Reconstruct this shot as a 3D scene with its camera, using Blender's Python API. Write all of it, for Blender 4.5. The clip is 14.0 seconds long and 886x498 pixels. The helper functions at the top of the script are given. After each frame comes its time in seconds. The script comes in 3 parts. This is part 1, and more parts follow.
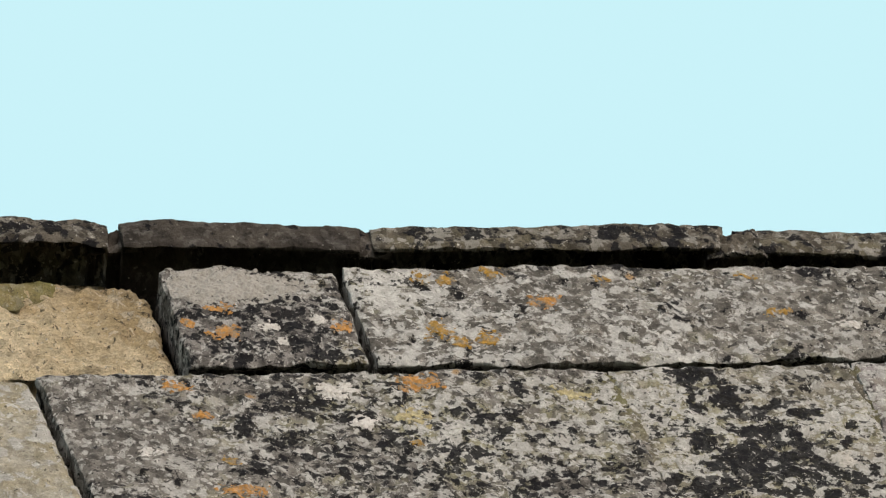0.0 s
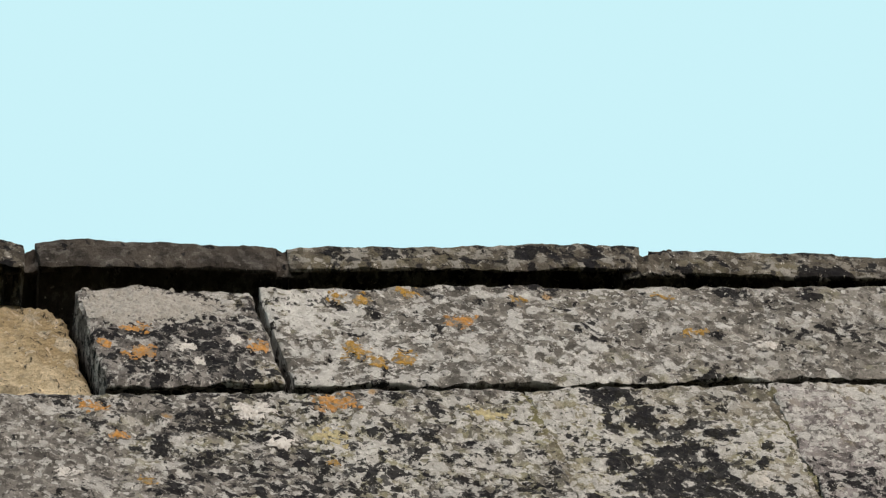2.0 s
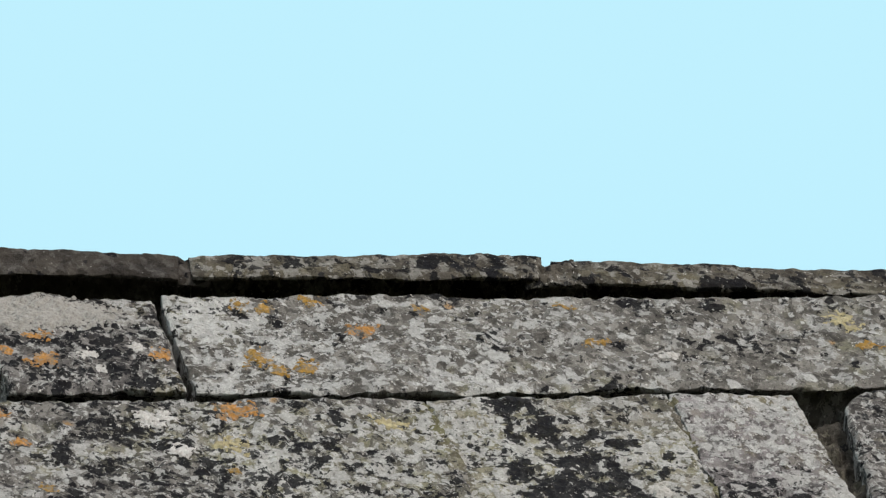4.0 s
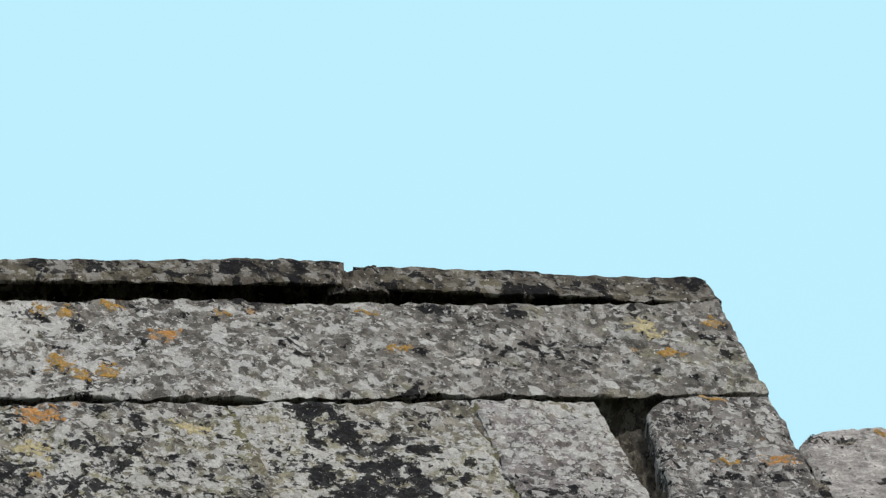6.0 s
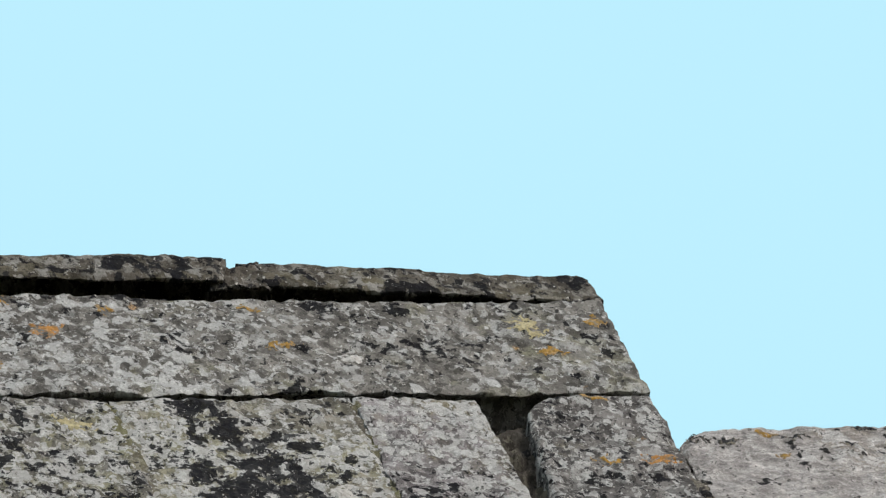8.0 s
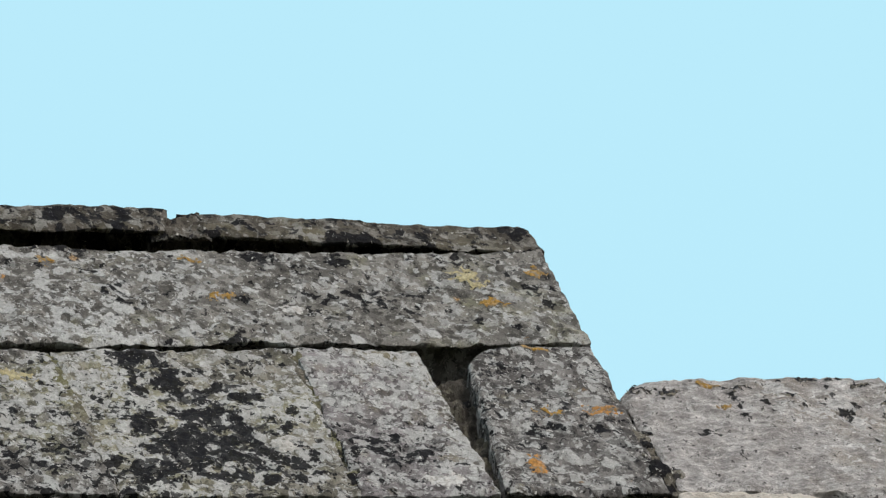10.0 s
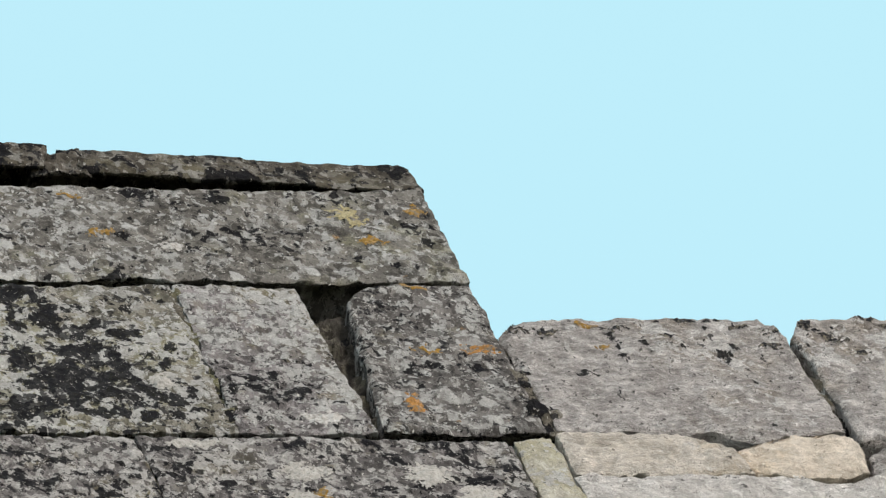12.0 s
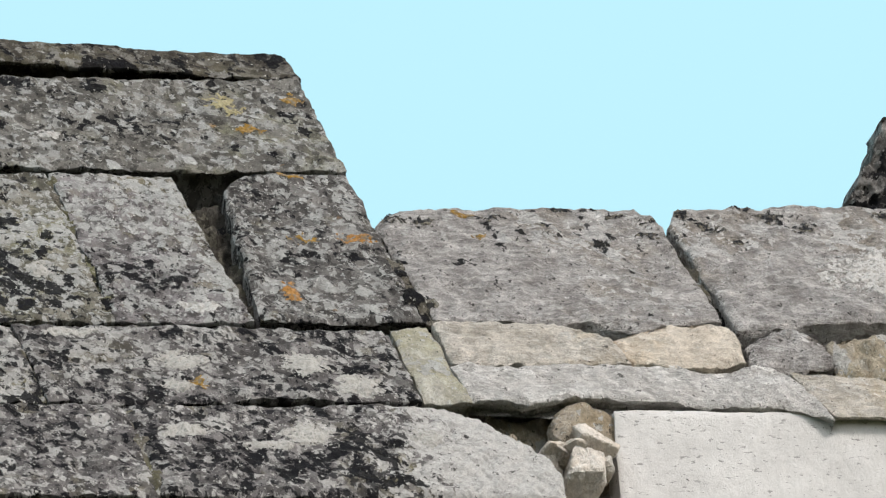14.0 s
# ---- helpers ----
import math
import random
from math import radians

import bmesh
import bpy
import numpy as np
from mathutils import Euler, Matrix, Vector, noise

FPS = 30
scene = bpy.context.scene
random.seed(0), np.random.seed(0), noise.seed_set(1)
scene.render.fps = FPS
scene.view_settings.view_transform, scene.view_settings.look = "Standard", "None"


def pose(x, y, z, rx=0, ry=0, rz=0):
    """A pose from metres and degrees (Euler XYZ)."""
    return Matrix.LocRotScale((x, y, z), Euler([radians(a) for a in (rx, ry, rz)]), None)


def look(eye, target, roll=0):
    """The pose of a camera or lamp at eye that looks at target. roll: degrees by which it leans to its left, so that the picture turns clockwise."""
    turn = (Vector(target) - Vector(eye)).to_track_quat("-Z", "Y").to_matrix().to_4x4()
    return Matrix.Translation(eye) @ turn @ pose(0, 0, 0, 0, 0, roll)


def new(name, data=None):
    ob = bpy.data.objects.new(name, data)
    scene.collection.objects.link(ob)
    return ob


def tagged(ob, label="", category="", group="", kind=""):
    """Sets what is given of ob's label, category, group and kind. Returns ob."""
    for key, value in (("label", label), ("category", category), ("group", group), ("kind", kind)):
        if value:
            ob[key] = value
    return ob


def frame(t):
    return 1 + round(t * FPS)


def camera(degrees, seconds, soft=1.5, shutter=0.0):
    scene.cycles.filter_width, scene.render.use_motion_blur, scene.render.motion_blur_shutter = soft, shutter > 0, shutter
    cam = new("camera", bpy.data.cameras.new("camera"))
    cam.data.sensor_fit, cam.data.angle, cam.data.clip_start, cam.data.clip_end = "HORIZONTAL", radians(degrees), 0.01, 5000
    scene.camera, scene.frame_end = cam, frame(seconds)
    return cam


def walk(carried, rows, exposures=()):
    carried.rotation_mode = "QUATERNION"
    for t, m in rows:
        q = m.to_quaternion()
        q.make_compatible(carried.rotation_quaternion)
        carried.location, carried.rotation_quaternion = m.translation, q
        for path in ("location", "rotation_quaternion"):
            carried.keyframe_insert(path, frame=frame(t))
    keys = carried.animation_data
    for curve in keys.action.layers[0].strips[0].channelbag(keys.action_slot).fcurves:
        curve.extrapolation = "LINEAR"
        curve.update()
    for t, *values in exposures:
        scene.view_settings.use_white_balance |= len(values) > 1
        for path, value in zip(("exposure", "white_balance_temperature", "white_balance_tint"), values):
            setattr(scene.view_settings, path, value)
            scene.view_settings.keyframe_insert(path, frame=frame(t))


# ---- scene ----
cam = camera(4.7, 14.0, soft=1.25)
# The camera stands on the grass and turns where it is: seconds, then the turn in degrees.
EYE = (0.0, 0.0, 1.6)
TURNS = [
    (0, 117.1275, 5.3440, -9.2681),
    (0.5, 117.1470, 5.4168, -9.4040),
    (1, 117.1501, 5.3969, -9.5735),
    (1.5, 117.1634, 5.3910, -9.6849),
    (2, 117.1926, 5.4629, -9.7058),
    (2.2, 117.1978, 5.4300, -9.7425),
    (4.3, 117.1737, 5.5214, -10.4500),
    (4.5, 117.1651, 5.5791, -10.5668),
    (5, 117.1434, 5.5612, -10.9325),
    (5.5, 117.1290, 5.5470, -11.2238),
    (6, 117.1078, 5.6160, -11.3955),
    (6.5, 117.0676, 5.6901, -11.5235),
    (7, 117.0201, 5.6583, -11.7061),
    (7.5, 117.0086, 5.6156, -11.9129),
    (8, 117.0234, 5.5531, -12.1323),
    (8.2, 117.0298, 5.5743, -12.1910),
    (10.3, 116.6473, 5.6480, -12.5192),
    (10.5, 116.5888, 5.6264, -12.6072),
    (11, 116.4754, 5.5711, -12.7271),
    (11.5, 116.3809, 5.5920, -12.8812),
    (12, 116.3285, 5.4916, -13.2352),
    (12.5, 116.2998, 5.4270, -13.5766),
    (13, 116.2205, 5.3983, -13.8176),
    (13.5, 116.0174, 5.4652, -13.9280),
    (14, 115.6756, 5.6285, -13.9000),
]
EXPOSURES = [(0, 0.06, 7220, 13), (2.2, 0.06, 7220, 13), (4.3, 0.01, 6510, 10), (6.0, 0.0, 6450, 10), (8.2, 0.0, 6440, 10), (10.3, -0.06, 6430, 10), (11.5, -0.03, 6520, 10), (12.5, -0.01, 6710, 10), (13.2, 0.0, 6690, 10), (14, 0.05, 6480, 10)]
walk(cam, [(t, pose(*EYE, rx, ry, rz)) for t, rx, ry, rz in TURNS], EXPOSURES)

# ---- light: a bright, thinly veiled sky and a wide soft sun ----
SUN_EL, SUN_AZ = 42.0, 155.0      # degrees above the horizon; clockwise from +y
world = bpy.data.worlds.new("world")
scene.world = world
world.use_nodes = True
wn, wl = world.node_tree.nodes, world.node_tree.links
wn.clear()
sky = wn.new("ShaderNodeTexSky")
sky.sky_type = "NISHITA"
sky.sun_disc = False
sky.sun_elevation = radians(SUN_EL)
sky.sun_rotation = radians(SUN_AZ)
sky.air_density, sky.dust_density = 1.0, 2.0
bg_sky = wn.new("ShaderNodeBackground")
bg_sky.inputs["Strength"].default_value = 0.05
# thin cloud, white towards the sun and pale blue away from it
to_sun = Vector((math.sin(radians(SUN_AZ)) * math.cos(radians(SUN_EL)),
                 math.cos(radians(SUN_AZ)) * math.cos(radians(SUN_EL)), math.sin(radians(SUN_EL))))
way = wn.new("ShaderNodeTexCoord")
dot = wn.new("ShaderNodeVectorMath")
dot.operation = "DOT_PRODUCT"
dot.inputs[1].default_value = to_sun
glow = wn.new("ShaderNodeMapRange")
glow.interpolation_type = "SMOOTHSTEP"
for key, v in zip(("From Min", "From Max", "To Min", "To Max"), (-0.05, 0.75, 0.0, 1.0)):
    glow.inputs[key].default_value = v
haze = wn.new("ShaderNodeMix")
haze.data_type = "RGBA"
haze.inputs[6].default_value = (0.455, 0.77, 0.84, 1)
haze.inputs[7].default_value = (1.0, 1.02, 1.02, 1)
veil = wn.new("ShaderNodeBackground")
veil.inputs["Strength"].default_value = 1.0
wl.new(way.outputs["Generated"], dot.inputs[0])
wl.new(dot.outputs["Value"], glow.inputs["Value"])
wl.new(glow.outputs["Result"], haze.inputs[0])
wl.new(haze.outputs[2], veil.inputs["Color"])
both = wn.new("ShaderNodeAddShader")
wout = wn.new("ShaderNodeOutputWorld")
wl.new(sky.outputs[0], bg_sky.inputs["Color"])
wl.new(bg_sky.outputs[0], both.inputs[0])
wl.new(veil.outputs[0], both.inputs[1])
wl.new(both.outputs[0], wout.inputs[0])

sun = new("sun", bpy.data.lights.new("sun", "SUN"))
sun.data.energy, sun.data.angle, sun.data.color = 2.5, radians(12), (1.0, 0.93, 0.86)
sun.matrix_world = look(to_sun * 50, (0, 0, 0))


# ---- frames of reference: the sloping face of the wall top, and upright faces ----
CORNER = Vector((3.785, 13.154, 8.279))       # foot of the topmost slab at the free edge of the slope
SLOPE = radians(49.17)
A = Vector((1, 0, 0))
FACE = (CORNER, A, Vector((0, math.cos(SLOPE), math.sin(SLOPE))), Vector((0, -math.sin(SLOPE), math.cos(SLOPE))))


# ---- materials ----
class Nodes:
    """Short hand for a node tree."""

    def __init__(self, name):
        self.mat = bpy.data.materials.new(name)
        self.mat.use_nodes = True
        self.tree = self.mat.node_tree
        self.bsdf = self.tree.nodes["Principled BSDF"]

    def add(self, kind, **props):
        n = self.tree.nodes.new(kind)
        for k, v in props.items():
            setattr(n, k, v)
        return n

    def link(self, a, b):
        self.tree.links.new(a, b)

    def noise(self, vec, scale, detail=5, rough=0.6, distortion=0.0):
        n = self.add("ShaderNodeTexNoise")
        self.link(vec, n.inputs["Vector"])
        n.inputs["Scale"].default_value, n.inputs["Detail"].default_value = scale, detail
        n.inputs["Roughness"].default_value, n.inputs["Distortion"].default_value = rough, distortion
        return n.outputs["Fac"]

    def step(self, val, lo, hi, a=0.0, b=1.0):
        n = self.add("ShaderNodeMapRange", clamp=True)
        self.link(val, n.inputs["Value"])
        for key, v in zip(("From Min", "From Max", "To Min", "To Max"), (lo, hi, a, b)):
            n.inputs[key].default_value = v
        return n.outputs["Result"]

    def math(self, op, a, b):
        n = self.add("ShaderNodeMath", operation=op)
        for i, v in enumerate((a, b)):
            if isinstance(v, (int, float)):
                n.inputs[i].default_value = v
            else:
                self.link(v, n.inputs[i])
        return n.outputs[0]

    def mix(self, fac, a, b, blend="MIX"):
        n = self.add("ShaderNodeMix", data_type="RGBA", blend_type=blend)
        if isinstance(fac, (int, float)):
            n.inputs[0].default_value = fac
        else:
            self.link(fac, n.inputs[0])
        for i, v in ((6, a), (7, b)):
            if isinstance(v, tuple):
                n.inputs[i].default_value = (*v, 1)
            else:
                self.link(v, n.inputs[i])
        return n.outputs[2]

    def place(self):
        """Position, shifted for each stone by its own random amount."""
        g = self.add("ShaderNodeNewGeometry")
        o = self.add("ShaderNodeObjectInfo")
        m = self.add("ShaderNodeMath", operation="MULTIPLY")
        m.inputs[1].default_value = 37.0
        self.link(o.outputs["Random"], m.inputs[0])
        c = self.add("ShaderNodeVectorMath", operation="ADD")
        self.link(g.outputs["Position"], c.inputs[0])
        self.link(m.outputs[0], c.inputs[1])
        d = self.add("ShaderNodeVectorMath", operation="MULTIPLY")
        self.link(c.outputs[0], d.inputs[0])
        d.inputs[1].default_value = (1.0, 0.72, 0.72)
        return d.outputs[0], o.outputs["Random"]

    def finish(self, colour, height, rough=0.93, bump=0.6, dist=0.004):
        self.link(colour, self.bsdf.inputs["Base Color"])
        self.bsdf.inputs["Roughness"].default_value = rough
        self.bsdf.inputs["Specular IOR Level"].default_value = 0.03
        b = self.add("ShaderNodeBump")
        b.inputs["Strength"].default_value, b.inputs["Distance"].default_value = bump, dist
        self.link(height, b.inputs["Height"])
        self.link(b.outputs[0], self.bsdf.inputs["Normal"])
        return self.mat


def stone(name, base, second, dark=0.60, pale=0.56, tint=0.62, pale_col=(0.350, 0.346, 0.332), dark_col=(0.009, 0.009, 0.0105),
          tint_col=(0.21, 0.185, 0.105), specks=0.605, flecks=0.635, blotch=26.0, contrast=1.0, bump=1.0, zones=(), fade=None, discs=0.42, dots=0.0, strata=0.0, patch=1.0, ticks=0.0):
    """Weathered limestone: a mottled base under crusts of lichen. dark, pale, tint, specks, flecks: the level above which each grows.
    zones: places (a, b, radius, amount) on the slope where the black crust is denser; fade: (a0, a1, amount) along which pale crust thins out."""
    k = Nodes(name)
    p, rnd = k.place()
    warp = k.add("ShaderNodeTexNoise")
    k.link(p, warp.inputs["Vector"])
    warp.inputs["Scale"].default_value, warp.inputs["Detail"].default_value = 45.0, 3.0
    bend = k.add("ShaderNodeVectorMath", operation="MULTIPLY_ADD")
    k.link(warp.outputs["Color"], bend.inputs[0])
    bend.inputs[1].default_value = (0.012, 0.012, 0.012)
    k.link(p, bend.inputs[2])
    q = bend.outputs[0]

    def shifted(x, y, z):
        n = k.add("ShaderNodeVectorMath", operation="ADD")
        k.link(q, n.inputs[0])
        n.inputs[1].default_value = (x, y, z)
        return n.outputs[0]

    broad = k.noise(q, 3.5, 4, 0.55)
    mid = k.noise(q, 19.0, 7, 0.68)
    fine = k.noise(q, 110.0, 6, 0.72)
    tiny = k.noise(p, 420.0, 3, 0.75)
    # patches of crust, each with a tone of its own and a ragged border
    def patches(scale, dx, channel):
        w = k.add("ShaderNodeTexNoise")
        k.link(shifted(dx, 2 * dx, 3), w.inputs["Vector"])
        w.inputs["Scale"].default_value, w.inputs["Detail"].default_value, w.inputs["Roughness"].default_value = 1.6 * scale, 6.0, 0.68
        m = k.add("ShaderNodeVectorMath", operation="MULTIPLY_ADD")
        k.link(w.outputs["Color"], m.inputs[0])
        m.inputs[1].default_value = (1.9 / scale,) * 3
        k.link(shifted(dx, 0, 5), m.inputs[2])
        v = k.add("ShaderNodeTexVoronoi")
        k.link(m.outputs[0], v.inputs["Vector"])
        v.inputs["Scale"].default_value = scale
        sep = k.add("ShaderNodeSeparateColor")
        k.link(v.outputs["Color"], sep.inputs[0])
        return sep.outputs[channel]

    large, small, chips = patches(21.0, 1.0, 0), patches(46.0, 4.0, 1), patches(98.0, 7.0, 2)
    level = k.math("ADD", k.math("MULTIPLY", k.step(mid, 0.36, 0.64), 1.0 - 0.70 * patch), k.math("ADD", k.math("MULTIPLY", large, 0.32 * patch), k.math("MULTIPLY", small, 0.38 * patch)))
    col = k.mix(k.step(level, 0.22, 0.78), base, second)
    for cells, lo, hi, much in ((small, 0.16, 0.80, 0.60), (chips, 0.14, 0.82, 0.70)):
        col = k.mix(k.step(cells, hi, hi + 0.02, 0.0, much * contrast * patch), col, tuple(0.36 * c for c in base))
        col = k.mix(k.step(cells, lo, lo + 0.02, much * contrast * patch, 0.0), col, pale_col)
    col = k.mix(k.step(k.math("ADD", k.math("MULTIPLY", broad, 0.6), k.math("MULTIPLY", k.noise(shifted(3, 8, 1), 24, 6, 0.65), 0.4)), tint - 0.09, tint + 0.03, 0.0, 0.8), col, tint_col)
    # grey film in smaller patches
    col = k.mix(k.step(k.noise(shifted(9, 1, 4), 40, 6, 0.62), 0.53, 0.57, 0.0, 0.62 * contrast * (0.3 + 0.7 * patch)), col, tuple(0.45 * c for c in base))
    # pale crust in two sizes
    pz = k.math("MULTIPLY", k.math("SUBTRACT", broad, 0.5), 0.5)
    here = k.add("ShaderNodeNewGeometry").outputs["Position"]
    if fade:
        xyz = k.add("ShaderNodeSeparateXYZ")
        k.link(here, xyz.inputs[0])
        pz = k.math("SUBTRACT", pz, k.step(xyz.outputs[0], CORNER.x + fade[0], CORNER.x + fade[1], 0.0, fade[2]))
    pm = k.step(k.math("ADD", k.noise(shifted(1, 4, 6), blotch * 1.0, 8, 0.60), pz), pale, pale + 0.022)
    col = k.mix(k.math("MULTIPLY", pm, 0.85), col, pale_col)
    pm2 = k.step(k.math("ADD", k.noise(shifted(6, 2, 9), blotch * 2.2, 7, 0.60), pz), pale + 0.05, pale + 0.07)
    col = k.mix(k.math("MULTIPLY", pm2, 0.8), col, tuple(min(1.0, c * 1.22) for c in pale_col))
    # single round lichens
    def rounds(vec, scale, reach):
        v = k.add("ShaderNodeTexVoronoi")
        k.link(vec, v.inputs["Vector"])
        v.inputs["Scale"].default_value = scale
        sep = k.add("ShaderNodeSeparateColor")
        k.link(v.outputs["Color"], sep.inputs[0])
        return k.step(k.math("SUBTRACT", v.outputs["Distance"], k.math("MULTIPLY", k.math("MULTIPLY", sep.outputs[0], sep.outputs[0]), reach)), -0.05, 0.0, 1.0, 0.0)

    rough_q = k.add("ShaderNodeVectorMath", operation="MULTIPLY_ADD")
    wob = k.add("ShaderNodeTexNoise")
    k.link(q, wob.inputs["Vector"])
    wob.inputs["Scale"].default_value, wob.inputs["Detail"].default_value = 120.0, 4.0
    k.link(wob.outputs["Color"], rough_q.inputs[0])
    rough_q.inputs[1].default_value = (0.010, 0.010, 0.010)
    k.link(q, rough_q.inputs[2])
    if discs:
        col = k.mix(k.math("MULTIPLY", rounds(rough_q.outputs[0], 26.0, discs), 0.8), col, tuple(1.08 * c for c in pale_col))
        col = k.mix(k.math("MULTIPLY", rounds(rough_q.outputs[0], 61.0, discs), 0.7), col, tuple(1.25 * c for c in pale_col))
    if dots:
        col = k.mix(k.math("MULTIPLY", rounds(rough_q.outputs[0], 13.0, dots), 0.75), col, (0.30, 0.17, 0.06))
    # black crust in zones
    dz = k.math("MULTIPLY", k.math("SUBTRACT", k.noise(shifted(5, 2, 7), 4.2, 3, 0.5), 0.5), 0.35 if zones else 0.7)
    more = less = 0.0
    for za, zb, zr, amount in zones:
        far = k.add("ShaderNodeVectorMath", operation="DISTANCE")
        k.link(here, far.inputs[0])
        far.inputs[1].default_value = CORNER + A * za + FACE[2] * zb
        reach = k.step(far.outputs["Value"], 0.35 * zr, 1.4 * zr, amount, 0.0)
        if amount > 0:
            more = k.math("MAXIMUM", reach, more)
        else:
            less = k.math("MINIMUM", reach, less)
    if zones:
        dz = k.math("ADD", dz, k.math("ADD", more, less))
    if fade and fade[2] < 0:
        dz = k.math("ADD", dz, k.step(xyz.outputs[0], CORNER.x + fade[0], CORNER.x + fade[1], 0.0, fade[2]))
    dm = k.step(k.math("ADD", k.noise(shifted(8, 8, 3), blotch, 8, 0.60), dz), dark, dark + 0.016)
    col = k.mix(k.math("MULTIPLY", dm, 0.94), col, dark_col)
    dm2 = k.step(k.math("ADD", k.noise(shifted(2, 9, 2), blotch * 1.9, 7, 0.62), k.math("MULTIPLY", dz, 0.6)), dark + 0.005, dark + 0.022)
    col = k.mix(k.math("MULTIPLY", dm2, 0.85), col, tuple(c * 1.6 for c in dark_col))
    # specks and flecks
    col = k.mix(k.step(fine, specks, specks + 0.03, 0.0, 0.85), col, (0.03, 0.028, 0.025))
    col = k.mix(k.step(k.noise(shifted(4, 4, 4), 150, 4, 0.7), flecks, flecks + 0.02, 0.0, 0.8), col, (0.52, 0.50, 0.46))
    g = k.add("ShaderNodeCombineColor")
    tone = k.math("MULTIPLY", k.step(tiny, 0.25, 0.75, 1 - 0.18 * contrast, 1 + 0.18 * contrast), k.step(fine, 0.3, 0.7, 1 - 0.24 * contrast, 1 + 0.24 * contrast))
    for i in range(3):
        k.link(tone, g.inputs[i])
    col = k.mix(1.0, col, g.outputs[0], "MULTIPLY")
    h = k.math("ADD", k.math("MULTIPLY", mid, 1.0), k.math("ADD", k.math("MULTIPLY", fine, 0.8), k.math("MULTIPLY", tiny, 0.25)))
    h = k.math("ADD", h, k.math("ADD", k.math("MULTIPLY", pm, 0.16), k.math("MULTIPLY", dm, 0.12)))
    if ticks:
        # short chisel marks along the course
        thin = k.add("ShaderNodeVectorMath", operation="MULTIPLY")
        k.link(p, thin.inputs[0])
        thin.inputs[1].default_value = (0.40, 1.5, 1.5)
        nick = k.step(k.noise(thin.outputs[0], 170.0, 3, 0.6), ticks, ticks + 0.05)
        col = k.mix(k.math("MULTIPLY", nick, 0.75), col, tuple(0.42 * c for c in base))
        h = k.math("SUBTRACT", h, k.math("MULTIPLY", nick, 1.2))
    if strata:
        # bedding: fine streaks along the course
        flat = k.add("ShaderNodeVectorMath", operation="MULTIPLY")
        k.link(p, flat.inputs[0])
        flat.inputs[1].default_value = (0.45, 1.5, 1.5)
        bed = k.noise(flat.outputs[0], 75.0, 6, 0.7)
        g2 = k.add("ShaderNodeCombineColor")
        for i in range(3):
            k.link(k.step(bed, 0.3, 0.7, 1 - strata, 1 + strata), g2.inputs[i])
        col = k.mix(1.0, col, g2.outputs[0], "MULTIPLY")
        h = k.math("ADD", h, k.math("MULTIPLY", bed, 1.6 * strata / 0.3))
    return k.finish(col, h, 0.95, bump, 0.009)


def crust(name, a, b, gaps=0.85):
    """A lichen's own crust, with gaps through which the stone shows."""
    k = Nodes(name)
    p, rnd = k.place()
    n, f = k.noise(p, 60, 5, 0.65), k.noise(p, 260, 4, 0.7)
    col = k.mix(k.step(n, 0.35, 0.65), a, b)
    col = k.mix(k.step(f, 0.50, 0.62, 0, 0.6), col, tuple(0.45 * (x + y) / 2 for x, y in zip(a, b)))
    col = k.mix(k.step(k.noise(p, 120, 6, 0.7), 0.50, 0.58, 0, gaps), col, (0.19, 0.17, 0.135))
    col = k.mix(k.step(k.noise(p, 190, 3, 0.6), 0.56, 0.62, 0, 0.5 * gaps), col, tuple(min(1.0, 0.12 + 1.1 * x) for x in a))
    return k.finish(col, k.math("ADD", n, f), 0.95, 0.9, 0.005)


# where the black crust is denser (or thinner): along the slope, up the slope, radius, amount
CRUST_TOP = ((-1.24, 0.18, .05, 0.08), (-1.21, 0.10, .06, 0.08), (-1.28, 0.04, .05, 0.08), (-1.17, -0.00, .04, 0.08), (-1.29, 0.17, .02, 0.08), (-1.31, 0.28, .07, -0.08), (-1.11, 0.08, .04, -0.08), (-0.14, -0.10, .025, 0.08), (-0.11, -0.16, .03, 0.08), (-0.09, -0.23, .025, 0.08), (-0.14, -0.32, .03, 0.08), (-0.05, -0.31, .025, 0.08), (-0.02, -0.14, .025, 0.08), (-0.17, -0.37, .02, 0.08), (-0.10, -0.44, .08, -0.08), (-0.18, -0.29, .03, -0.08))
CRUST_LONG = ((-1.43, -0.12, .03, 0.065), (-1.39, -0.20, .03, 0.065), (-1.33, -0.24, .05, 0.065), (-1.26, -0.30, .06, 0.065), (-1.22, -0.14, .05, 0.065), (-1.13, -0.27, .06, 0.065), (-1.15, -0.20, .03, 0.065), (-0.91, -0.14, .04, 0.065), (-0.98, -0.22, .04, 0.065), (-1.32, -0.38, .05, 0.065), (-1.20, -0.33, .05, 0.065), (-1.50, -0.10, .08, -0.06), (-1.52, -0.32, .10, -0.06), (-1.02, -0.09, .05, -0.06), (-0.86, -0.34, .06, -0.06))
